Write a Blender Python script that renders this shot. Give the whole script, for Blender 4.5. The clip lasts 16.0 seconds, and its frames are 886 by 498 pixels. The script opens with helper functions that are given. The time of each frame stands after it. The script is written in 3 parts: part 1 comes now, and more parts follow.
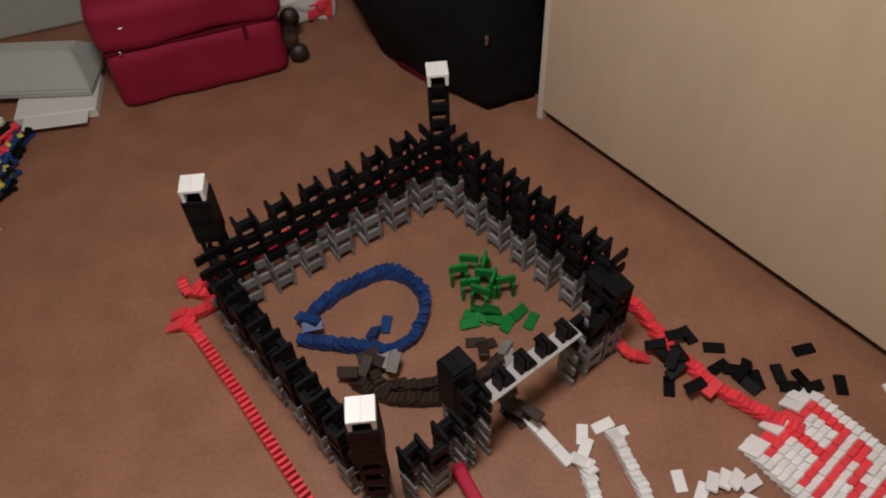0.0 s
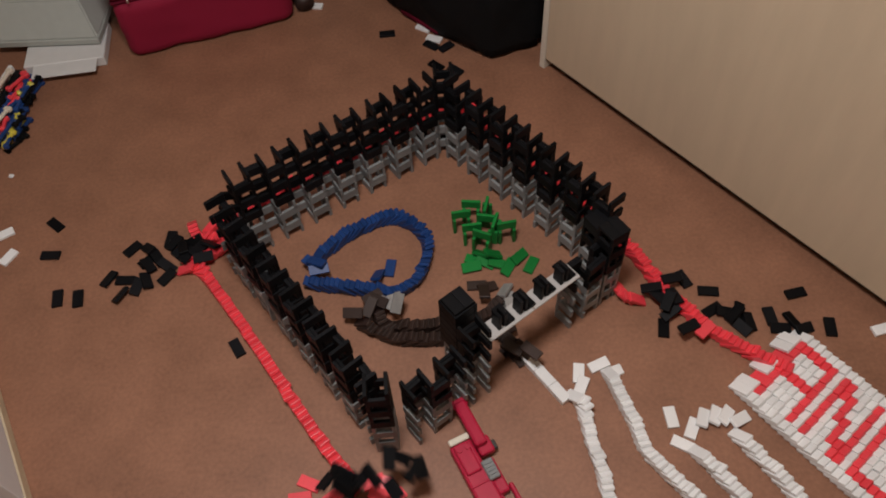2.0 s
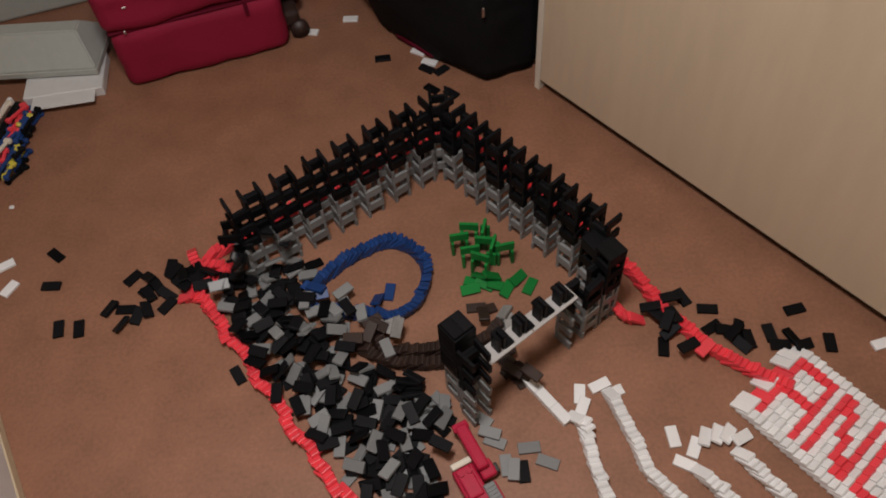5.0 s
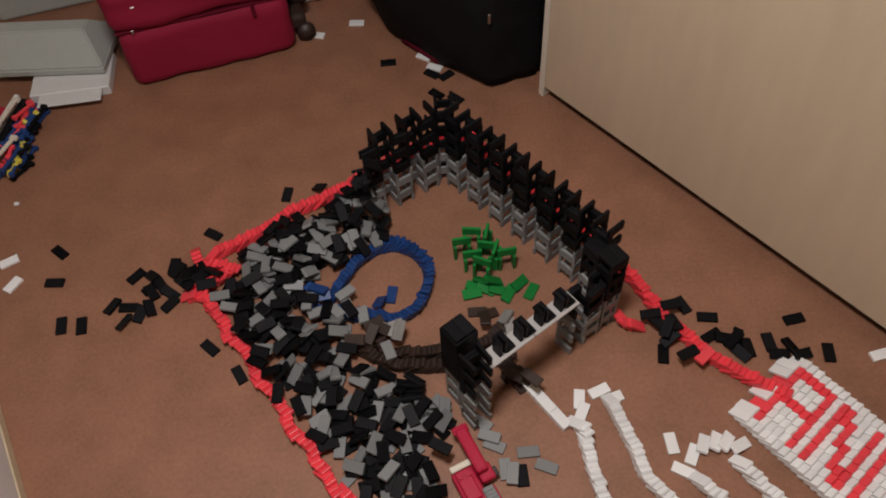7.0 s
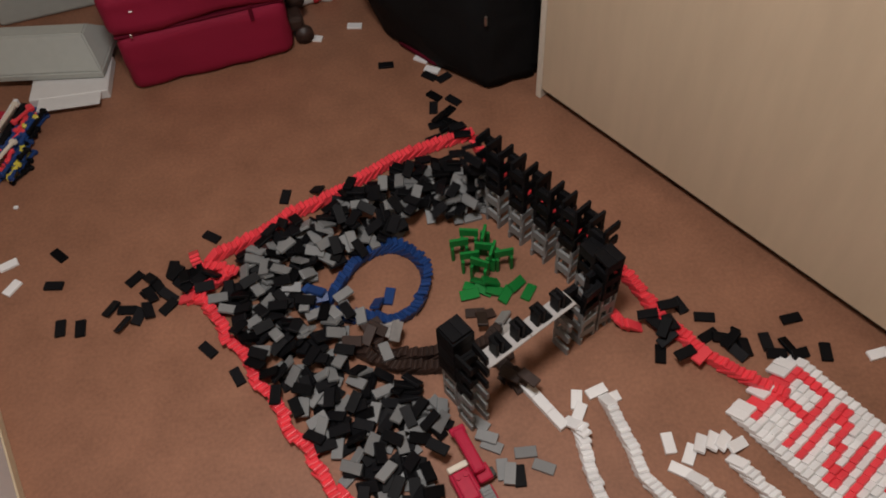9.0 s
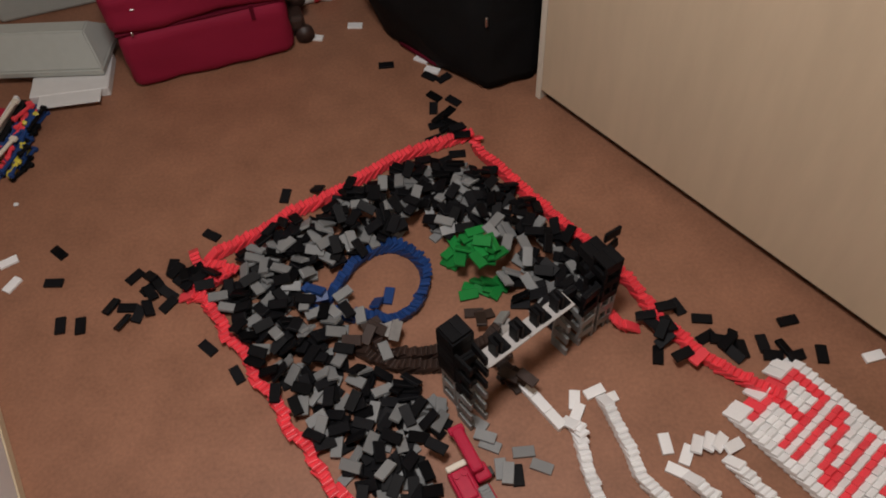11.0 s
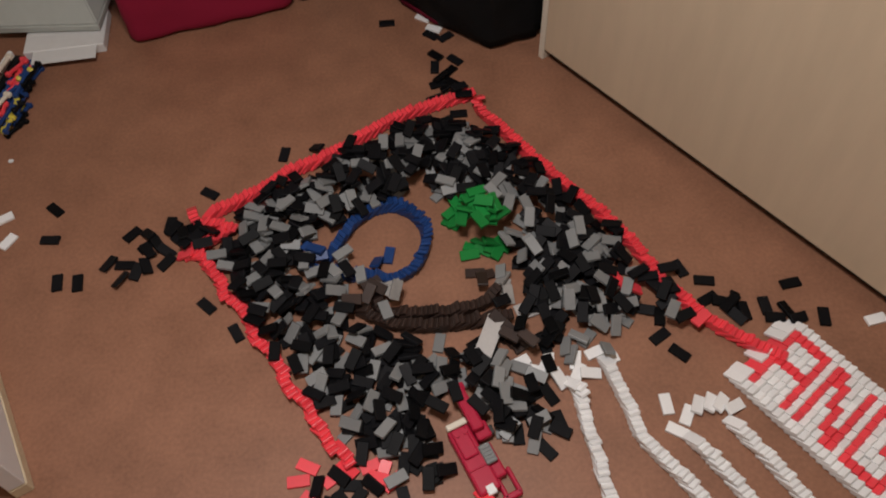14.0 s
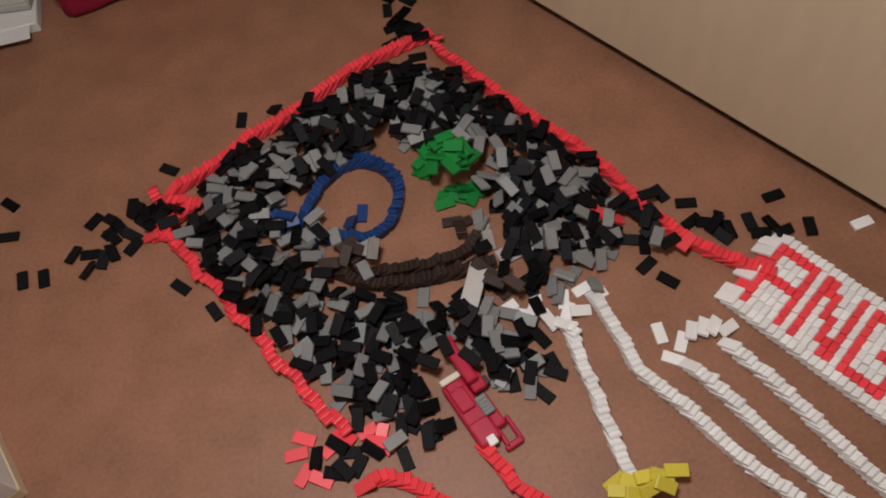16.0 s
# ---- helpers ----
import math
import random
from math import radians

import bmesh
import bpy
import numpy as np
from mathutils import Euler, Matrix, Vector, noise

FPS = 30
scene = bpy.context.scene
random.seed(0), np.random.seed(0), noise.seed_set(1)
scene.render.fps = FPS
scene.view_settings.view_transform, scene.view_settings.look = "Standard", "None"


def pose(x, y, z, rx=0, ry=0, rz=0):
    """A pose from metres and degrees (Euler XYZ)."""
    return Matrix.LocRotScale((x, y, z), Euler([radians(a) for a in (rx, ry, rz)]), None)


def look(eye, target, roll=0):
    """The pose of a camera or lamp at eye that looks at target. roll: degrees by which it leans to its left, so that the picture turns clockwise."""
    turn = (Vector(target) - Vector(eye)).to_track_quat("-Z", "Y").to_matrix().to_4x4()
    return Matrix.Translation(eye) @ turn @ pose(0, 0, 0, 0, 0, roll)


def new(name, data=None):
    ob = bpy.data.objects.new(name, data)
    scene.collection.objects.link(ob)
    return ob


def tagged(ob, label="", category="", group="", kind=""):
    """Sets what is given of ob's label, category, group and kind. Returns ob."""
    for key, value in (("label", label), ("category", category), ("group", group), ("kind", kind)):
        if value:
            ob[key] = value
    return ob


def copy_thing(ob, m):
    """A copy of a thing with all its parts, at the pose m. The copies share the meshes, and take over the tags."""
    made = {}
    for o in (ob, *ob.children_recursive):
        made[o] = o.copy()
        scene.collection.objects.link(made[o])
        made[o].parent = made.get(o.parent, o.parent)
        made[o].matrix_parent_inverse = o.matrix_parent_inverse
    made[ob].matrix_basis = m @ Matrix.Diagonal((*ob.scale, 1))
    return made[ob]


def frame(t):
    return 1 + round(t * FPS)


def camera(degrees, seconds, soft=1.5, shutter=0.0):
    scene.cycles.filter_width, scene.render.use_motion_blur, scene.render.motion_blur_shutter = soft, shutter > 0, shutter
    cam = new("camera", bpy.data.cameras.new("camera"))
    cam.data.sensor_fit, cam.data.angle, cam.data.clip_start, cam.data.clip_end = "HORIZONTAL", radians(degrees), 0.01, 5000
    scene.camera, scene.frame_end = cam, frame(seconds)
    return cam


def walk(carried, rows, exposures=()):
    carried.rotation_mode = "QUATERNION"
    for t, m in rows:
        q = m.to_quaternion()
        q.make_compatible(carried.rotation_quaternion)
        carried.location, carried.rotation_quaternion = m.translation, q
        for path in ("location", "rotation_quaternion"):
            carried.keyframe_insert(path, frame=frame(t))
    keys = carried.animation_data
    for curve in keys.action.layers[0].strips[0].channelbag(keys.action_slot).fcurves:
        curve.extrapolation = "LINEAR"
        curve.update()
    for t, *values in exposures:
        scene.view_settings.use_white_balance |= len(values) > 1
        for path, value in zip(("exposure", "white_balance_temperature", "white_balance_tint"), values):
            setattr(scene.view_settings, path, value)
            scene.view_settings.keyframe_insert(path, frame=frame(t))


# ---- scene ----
import itertools

cam = camera(57.5, 16.0, soft=1.9, shutter=0.4)
PATH = [
    (0, (0.011, 0.06, 1.636), (0.023, 1.294, 0.063), -3.2),
    (0.5, (0.0, 0.046, 1.681), (-0.035, 1.272, 0.101), -3.7),
    (1, (0.006, 0.04, 1.689), (-0.032, 1.255, 0.101), -4.0),
    (1.5, (0.006, 0.02, 1.683), (-0.006, 1.214, 0.078), -3.7),
    (2, (0.016, 0.007, 1.661), (0.008, 1.156, 0.023), -3.8),
    (2.5, (0.018, 0.017, 1.67), (0.017, 1.169, 0.035), -3.4),
    (3, (0.014, 0.019, 1.672), (0.016, 1.184, 0.045), -3.7),
    (3.5, (0.016, 0.022, 1.673), (0.014, 1.19, 0.049), -4.2),
    (4, (0.026, 0.018, 1.672), (0.015, 1.189, 0.052), -5.2),
    (6.5, (0.02, 0.013, 1.683), (0.014, 1.205, 0.077), -4.2),
    (7, (0.015, 0.006, 1.683), (0.01, 1.199, 0.077), -3.8),
    (7.5, (0.019, 0.002, 1.683), (0.012, 1.197, 0.079), -3.6),
    (8, (0.022, 0.004, 1.684), (0.014, 1.2, 0.081), -3.8),
    (8.5, (0.024, 0.004, 1.686), (0.013, 1.2, 0.083), -4.2),
    (9, (0.028, -0.001, 1.684), (0.017, 1.198, 0.083), -4.3),
    (11.5, (0.017, -0.005, 1.695), (0.02, 1.191, 0.091), -3.2),
    (12, (0.016, -0.011, 1.69), (0.022, 1.188, 0.09), -3.0),
    (12.5, (0.016, -0.006, 1.694), (0.022, 1.187, 0.089), -3.1),
    (13, (0.014, -0.006, 1.691), (0.022, 1.184, 0.083), -3.3),
    (13.5, (0.012, 0.002, 1.687), (0.021, 1.182, 0.072), -3.0),
    (14, (0.005, -0.015, 1.662), (0.01, 1.123, 0.017), -2.8),
    (14.5, (-0.003, -0.013, 1.644), (-0.001, 1.074, -0.035), -2.5),
    (15, (-0.008, -0.012, 1.636), (-0.006, 1.061, -0.052), -2.7),
    (15.5, (-0.012, 0.004, 1.639), (0.005, 1.041, -0.072), -5.5),
    (16, (0.021, 0.038, 1.628), (0.054, 1.046, -0.099), -7.9),
]
walk(cam, [(t, look(e, g, r)) for t, e, g, r in PATH])

# ---- world and light ----
world = bpy.data.worlds.new("room_dark")
scene.world = world
world.use_nodes = True
world.node_tree.nodes["Background"].inputs["Color"].default_value = (0.9, 0.75, 0.6, 1)
world.node_tree.nodes["Background"].inputs["Strength"].default_value = 0.02
scene.view_settings.exposure = 0.0

lamp_data = bpy.data.lights.new("ceiling_bulb", "AREA")
lamp_data.shape, lamp_data.size, lamp_data.energy = "DISK", 0.42, 34.6
lamp_data.color = (1.0, 0.945, 0.92)
bulb = new("ceiling_bulb", lamp_data)
bulb.matrix_world = look((-0.14, 0.56, 2.28), (-0.14, 0.56, 0.0))


# ---- materials ----
def material(name, colour, rough=0.5, vary=0.08, scale=60.0, bump=0.0, metal=0.0, second=None, big=4.0, stretch=(1, 1, 1), per_object=0.0, spec=0.5):
    """A node material: base colour broken up at two scales, with a fine bump."""
    m = bpy.data.materials.new(name)
    m.use_nodes = True
    nt = m.node_tree
    b = nt.nodes["Principled BSDF"]
    tc = nt.nodes.new("ShaderNodeTexCoord")
    mp = nt.nodes.new("ShaderNodeMapping")
    mp.inputs["Scale"].default_value = stretch
    nt.links.new(tc.outputs["Object"], mp.inputs["Vector"])
    fine = nt.nodes.new("ShaderNodeTexNoise")
    fine.inputs["Scale"].default_value, fine.inputs["Detail"].default_value = scale, 4
    coarse = nt.nodes.new("ShaderNodeTexNoise")
    coarse.inputs["Scale"].default_value, coarse.inputs["Detail"].default_value = big, 3
    nt.links.new(mp.outputs["Vector"], fine.inputs["Vector"])
    nt.links.new(mp.outputs["Vector"], coarse.inputs["Vector"])
    add = nt.nodes.new("ShaderNodeMath")
    add.operation = "ADD"
    nt.links.new(fine.outputs["Fac"], add.inputs[0])
    nt.links.new(coarse.outputs["Fac"], add.inputs[1])
    ramp = nt.nodes.new("ShaderNodeMapRange")
    ramp.inputs["From Min"].default_value, ramp.inputs["From Max"].default_value = 0.65, 1.35
    nt.links.new(add.outputs[0], ramp.inputs["Value"])
    mix = nt.nodes.new("ShaderNodeMix")
    mix.data_type = "RGBA"
    lo = [c * (1 - vary) for c in colour]
    hi = list(second) if second else [min(1, c * (1 + vary)) for c in colour]
    mix.inputs["A"].default_value, mix.inputs["B"].default_value = (*lo, 1), (*hi, 1)
    nt.links.new(ramp.outputs["Result"], mix.inputs["Factor"])
    out = mix.outputs["Result"]
    if per_object:
        info = nt.nodes.new("ShaderNodeObjectInfo")
        val = nt.nodes.new("ShaderNodeMapRange")
        val.inputs["To Min"].default_value, val.inputs["To Max"].default_value = 1 - per_object, 1 + per_object
        nt.links.new(info.outputs["Random"], val.inputs["Value"])
        hsv = nt.nodes.new("ShaderNodeHueSaturation")
        nt.links.new(val.outputs["Result"], hsv.inputs["Value"])
        nt.links.new(out, hsv.inputs["Color"])
        out = hsv.outputs["Color"]
    nt.links.new(out, b.inputs["Base Color"])
    rr = nt.nodes.new("ShaderNodeMapRange")
    rr.inputs["To Min"].default_value, rr.inputs["To Max"].default_value = max(0.03, rough - 0.08), min(1, rough + 0.08)
    nt.links.new(coarse.outputs["Fac"], rr.inputs["Value"])
    nt.links.new(rr.outputs["Result"], b.inputs["Roughness"])
    b.inputs["Metallic"].default_value = metal
    b.inputs["Specular IOR Level"].default_value = spec
    if bump:
        bp = nt.nodes.new("ShaderNodeBump")
        bp.inputs["Strength"].default_value, bp.inputs["Distance"].default_value = bump, 0.002
        nt.links.new(fine.outputs["Fac"], bp.inputs["Height"])
        nt.links.new(bp.outputs["Normal"], b.inputs["Normal"])
    return m


M_FLOOR = material("floor_cork", (0.265, 0.124, 0.074), 0.50, 0.20, 110, 0.14, big=9.0, spec=0.4)
M_WALL = material("wall_paint", (0.62, 0.55, 0.45), 0.8, 0.04, 90, 0.05)
M_CEIL = material("ceiling_paint", (0.75, 0.72, 0.66), 0.9, 0.03, 50)
M_BIRCH = material("birch_laminate", (0.565, 0.45, 0.32), 0.45, 0.06, 14, 0.02, big=2.5, stretch=(2.0, 2.0, 0.35))
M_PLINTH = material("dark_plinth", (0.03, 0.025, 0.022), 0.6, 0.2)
M_EDGE = material("pale_edge", (0.66, 0.60, 0.50), 0.5, 0.05)
M_DOOR = material("door_white", (0.70, 0.71, 0.72), 0.45, 0.03, 40)
M_DOOR_EDGE = material("door_bare_edge", (0.62, 0.52, 0.36), 0.55, 0.08, 40)
PLASTIC = {
    "black": material("plastic_black", (0.006, 0.006, 0.007), 0.50, 0.3, 300, 0.03, per_object=0.5, spec=0.09),
    "grey": material("plastic_grey", (0.20, 0.205, 0.205), 0.40, 0.08, 300, 0.03, per_object=0.2, spec=0.35),
    "white": material("plastic_white", (0.80, 0.80, 0.80), 0.35, 0.05, 300, 0.03, per_object=0.08),
    "red": material("plastic_coral_red", (0.82, 0.058, 0.078), 0.40, 0.08, 300, 0.03, per_object=0.12),
    "blue": material("plastic_blue", (0.014, 0.046, 0.165), 0.42, 0.1, 300, 0.03, per_object=0.2, spec=0.3),
    "green": material("plastic_green", (0.010, 0.18, 0.035), 0.42, 0.1, 300, 0.03, per_object=0.25, spec=0.25),
    "brown": material("plastic_brown", (0.030, 0.016, 0.012), 0.50, 0.15, 300, 0.03, per_object=0.2),
    "clear": material("plastic_clear_grey", (0.26, 0.25, 0.24), 0.22, 0.15, 80, 0.05, per_object=0.2),
    "yellow": material("plastic_yellow", (0.62, 0.52, 0.06), 0.38, 0.08, 300, 0.03, per_object=0.1),
}
M_CASE = material("crimson_fabric", (0.25, 0.009, 0.036), 0.75, 0.12, 500, 0.25, spec=0.25)
M_CASE_DARK = material("dark_red_piping", (0.10, 0.005, 0.016), 0.85, 0.12, 200, spec=0.1)
M_BAG = material("black_fabric", (0.006, 0.006, 0.0065), 0.8, 0.3, 260, 0.5, spec=0.15)
M_METAL = material("zip_metal", (0.55, 0.54, 0.52), 0.3, 0.1, metal=1.0)
M_RUBBER = material("wheel_rubber", (0.035, 0.018, 0.014), 0.5, 0.2)
M_CARD = material("grey_white_card", (0.39, 0.41, 0.38), 0.6, 0.05, 40, 0.03)
M_CARD_IN = material("card_shadow_side", (0.30, 0.29, 0.26), 0.7, 0.06, 40)
M_PAPER = material("white_card", (0.66, 0.66, 0.65), 0.55, 0.04, 40)
M_TOYRED = material("toy_red_gloss", (0.42, 0.012, 0.045), 0.38, 0.08, 80, spec=0.3)
M_CLEAR = material("silver_foil", (0.55, 0.55, 0.54), 0.18, 0.15, 60, 0.2, metal=0.8)


# ---- mesh helpers ----
def box_bm(sx, sy, sz, bevel=0.0, segs=1, at=(0, 0, 0)):
    bm = bmesh.new()
    bmesh.ops.create_cube(bm, size=1.0)
    bmesh.ops.scale(bm, vec=(sx, sy, sz), verts=bm.verts)
    if bevel:
        bmesh.ops.bevel(bm, geom=bm.edges[:], offset=bevel, segments=segs, affect="EDGES", profile=0.5)
    bmesh.ops.translate(bm, vec=at, verts=bm.verts)
    return bm


def cyl_bm(r, h, n=20, at=(0, 0, 0), rot=None, bevel=0.0):
    bm = bmesh.new()
    bmesh.ops.create_cone(bm, cap_ends=True, segments=n, radius1=r, radius2=r, depth=h)
    if bevel:
        bmesh.ops.bevel(bm, geom=[e for e in bm.edges if abs(e.verts[0].co.z - e.verts[1].co.z) < 1e-6], offset=bevel, segments=2, affect="EDGES")
    if rot:
        bmesh.ops.rotate(bm, cent=(0, 0, 0), matrix=rot.to_3x3(), verts=bm.verts)
    bmesh.ops.translate(bm, vec=at, verts=bm.verts)
    return bm


def merge_bm(*parts):
    out = bmesh.new()
    for p in parts:
        me = bpy.data.meshes.new("tmp")
        p.to_mesh(me)
        p.free()
        out.from_mesh(me)
        bpy.data.meshes.remove(me)
    return out


def rumple(bm, cuts, amount, scale):
    """Soft, uneven cloth: split the faces and push the points about by noise."""
    bmesh.ops.subdivide_edges(bm, edges=[e for e in bm.edges if e.calc_length() > 0.06], cuts=cuts, use_grid_fill=True)
    bm.normal_update()
    for v in bm.verts:
        n = noise.noise(v.co * scale) + 0.5 * noise.noise(v.co * scale * 2.7)
        v.co += v.normal * amount * n
        v.co.z = max(v.co.z, 0.002)
    return bm


def mesh_ob(name, bm, mat, smooth=False):
    me = bpy.data.meshes.new(name)
    bm.to_mesh(me)
    bm.free()
    me.materials.append(mat)
    for p in me.polygons:
        p.use_smooth = smooth
    return new(name, me)


def part(name, bm, mat, parent, label="", smooth=False):
    ob = mesh_ob(name, bm, mat, smooth)
    ob.parent = parent
    if label:
        ob["label"] = label
    return ob


def thing(name, m, label, category, group=""):
    ob = new(name)
    ob.empty_display_size = 0.05
    ob.matrix_world = m
    return tagged(ob, label, category, group)


# ---- room shell ----
X0, X1, Y0, Y1, ZC = -1.75, 1.95, -1.6, 3.0, 2.40
tagged(mesh_ob("floor", box_bm(X1 - X0, Y1 - Y0, 0.1, at=((X0 + X1) / 2, (Y0 + Y1) / 2, -0.05)), M_FLOOR), "warm brown cork-coloured smooth floor", "floor", kind="structure")
tagged(mesh_ob("ceiling", box_bm(X1 - X0 + 0.2, Y1 - Y0 + 0.2, 0.1, at=((X0 + X1) / 2, (Y0 + Y1) / 2, ZC + 0.05)), M_CEIL), "plain off-white ceiling", "ceiling", kind="structure")
for nm, sx, sy, cx, cy in (("wall_north", X1 - X0, 0.1, (X0 + X1) / 2, Y1 + 0.05), ("wall_south", X1 - X0, 0.1, (X0 + X1) / 2, Y0 - 0.05),
                           ("wall_west", 0.1, Y1 - Y0 + 0.2, X0 - 0.05, (Y0 + Y1) / 2), ("wall_east", 0.1, Y1 - Y0 + 0.2, X1 + 0.05, (Y0 + Y1) / 2)):
    tagged(mesh_ob(nm, box_bm(sx, sy, ZC, at=(cx, cy, ZC / 2)), M_WALL), "plain cream painted wall", "wall", kind="structure")

# round ceiling lamp over the floor
lampo = thing("ceiling_lamp", pose(-0.14, 0.56, 2.40), "round white glass ceiling lamp, lit", "lamp")
part("base_plate", cyl_bm(0.17, 0.03, 32, at=(0, 0, -0.015)), M_EDGE, lampo)
part("rim", cyl_bm(0.18, 0.05, 32, at=(0, 0, -0.055), bevel=0.008), M_DOOR, lampo)

M_GLOW = bpy.data.materials.new("lamp_glass_lit")
M_GLOW.use_nodes = True
glow = M_GLOW.node_tree.nodes["Principled BSDF"]
glow.inputs["Base Color"].default_value = (0.9, 0.88, 0.84, 1)
glow.inputs["Emission Color"].default_value = (1.0, 0.94, 0.88, 1)
glow.inputs["Emission Strength"].default_value = 1.5
part("diffuser", cyl_bm(0.165, 0.02, 32, at=(0, 0, -0.088), bevel=0.006), M_GLOW, lampo, "lit white glass")

# ---- wardrobe: long birch front with a recessed dark plinth ----
WD = Vector((0.6095, -0.7928, 0))
wang = math.degrees(math.atan2(WD.y, WD.x))
ward = thing("wardrobe", pose(0.322, 1.813, 0, 0, 0, wang), "large pale birch-laminate wardrobe with dark plinth gap", "wardrobe")
part("side_panel", box_bm(0.02, 0.55, 2.1, 0.002, at=(0.010, 0.277, 1.05)), M_EDGE, ward, "pale edge of the end panel")
part("front_panel", box_bm(1.18, 0.02, 2.06, 0.002, at=(0.612, 0.012, 1.072)), M_BIRCH, ward)
part("front_panel", box_bm(1.10, 0.02, 2.06, 0.002, at=(1.756, 0.012, 1.072)), M_BIRCH, ward)
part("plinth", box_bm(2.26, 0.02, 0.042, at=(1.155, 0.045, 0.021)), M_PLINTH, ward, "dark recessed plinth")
part("side_panel", box_bm(0.02, 0.55, 2.1, 0.002, at=(2.317, 0.277, 1.05)), M_EDGE, ward, "pale edge of the end panel")
part("back_panel", box_bm(2.28, 0.008, 2.06, at=(1.163, 0.548, 1.07)), M_EDGE, ward, "thin pale back board")
part("top_panel", box_bm(2.28, 0.53, 0.02, at=(1.16, 0.29, 2.11)), M_BIRCH, ward)

# ---- white door standing ajar ----
dd = Vector((-0.470, 0.883, 0))
dang = math.degrees(math.atan2(dd.y, dd.x))
door = thing("door_1", pose(-0.874, 0.575, 0, 0, 0, dang), "white painted door standing ajar with bare lower edge", "door")
tagged(door, kind="structure")
part("door_leaf", box_bm(0.78, 0.036, 1.96, 0.002, at=(0.39, 0.02, 1.022)), M_DOOR, door)
part("bottom_rail", box_bm(0.78, 0.040, 0.040, 0.003, at=(0.39, 0.02, 0.020)), M_DOOR_EDGE, door, "bare beige lower edge")

# ---- dominoes ----
DL, DW, DT = 0.0485, 0.0250, 0.0077
DOMINO = {}
for colour, mat in PLASTIC.items():
    bm = box_bm(DL, DW, DT, 0.0008)
    me = bpy.data.meshes.new("domino_" + colour)
    bm.to_mesh(me)
    bm.free()
    me.materials.append(mat)
    DOMINO[colour] = me
MOVES = []
rng = random.Random(7)


def domino(colour, m, label, group, parent=None):
    ob = new("domino", DOMINO[colour])
    ob.matrix_world = m
    if parent:
        ob.parent = parent
        return ob
    return tagged(ob, label, "domino", group)


def line_thing(name, label, category):
    return thing(name, pose(0, 0, 0), label, category)


def basis(xa, ya, c):
    """Pose of a domino at c with its long axis xa and its width axis ya."""
    xa = Vector(xa).normalized()
    ya = (Vector(ya) - xa * xa.dot(Vector(ya))).normalized()
    za = xa.cross(ya)
    m = Matrix((xa, ya, za)).transposed().to_4x4()
    return Matrix.Translation(c) @ m


# heights of what lies on the floor, on a 6 mm grid
GRID = np.zeros((420, 420))
GX, GY, GS = -1.25, 0.15, 0.006


# sample points under a domino and the planes through three of them
FOOT = np.array([(u, v, 1.0) for u in (-0.0225, -0.015, -0.0075, 0, 0.0075, 0.015, 0.0225) for v in (-0.0105, 0, 0.0105)])
TRIPLES = np.array([t for t in itertools.combinations(range(len(FOOT)), 3) if abs(np.linalg.det(FOOT[list(t)])) > 2e-5])
PLANES = np.linalg.inv(FOOT[TRIPLES])


def cells(x, y, c, s, u, v):
    i = ((x + u * c - v * s - GX) / GS).astype(int)
    j = ((y + u * s + v * c - GY) / GS).astype(int)
    return np.clip(i, 0, 419), np.clip(j, 0, 419)


FINE_U, FINE_V = [a.ravel() for a in np.meshgrid(np.linspace(-0.023, 0.023, 16), np.linspace(-0.011, 0.011, 8))]


def drop_flat(x, y, yaw, lay=True):
    """The pose of a domino that comes to rest on whatever lies at x, y: the lowest plane that clears the heap."""
    c, s = math.cos(yaw), math.sin(yaw)
    i, j = cells(x, y, c, s, FOOT[:, 0], FOOT[:, 1])
    h = GRID[i, j]
    planes = np.einsum("tij,tj->ti", PLANES, h[TRIPLES])
    clear = (planes @ FOOT.T >= h - 0.0022).all(axis=1) & (np.abs(planes[:, 0]) < 0.75) & (np.abs(planes[:, 1]) < 0.9)
    if clear.any():
        best = planes[clear][np.argmin(planes[clear][:, 2])]
        ku, kv, base = float(best[0]), float(best[1]), float(best[2])
    else:
        ku, kv, base = 0.0, 0.0, float(h.max())
    z = base + DT / 2 * math.sqrt(1 + ku * ku + kv * kv) + 0.0004
    if lay:
        i, j = cells(x, y, c, s, FINE_U, FINE_V)
        np.maximum.at(GRID, (i, j), z + ku * FINE_U + kv * FINE_V + DT / 2)
    return basis(Vector((c, s, ku)), Vector((-s, c, kv)), (x, y, z))


def fallen(p, f, tilt):
    """Pose of a domino of a chain: foot at p, facing f, its long axis tilt degrees above the floor."""
    t = math.radians(tilt)
    d = f * math.cos(t) + Vector((0, 0, 1)) * math.sin(t)
    n = -f * math.sin(t) + Vector((0, 0, 1)) * math.cos(t)
    side = Vector((-f.y, f.x, 0))
    return basis(d, side, Vector(p) + d * DL / 2 + n * DT / 2)


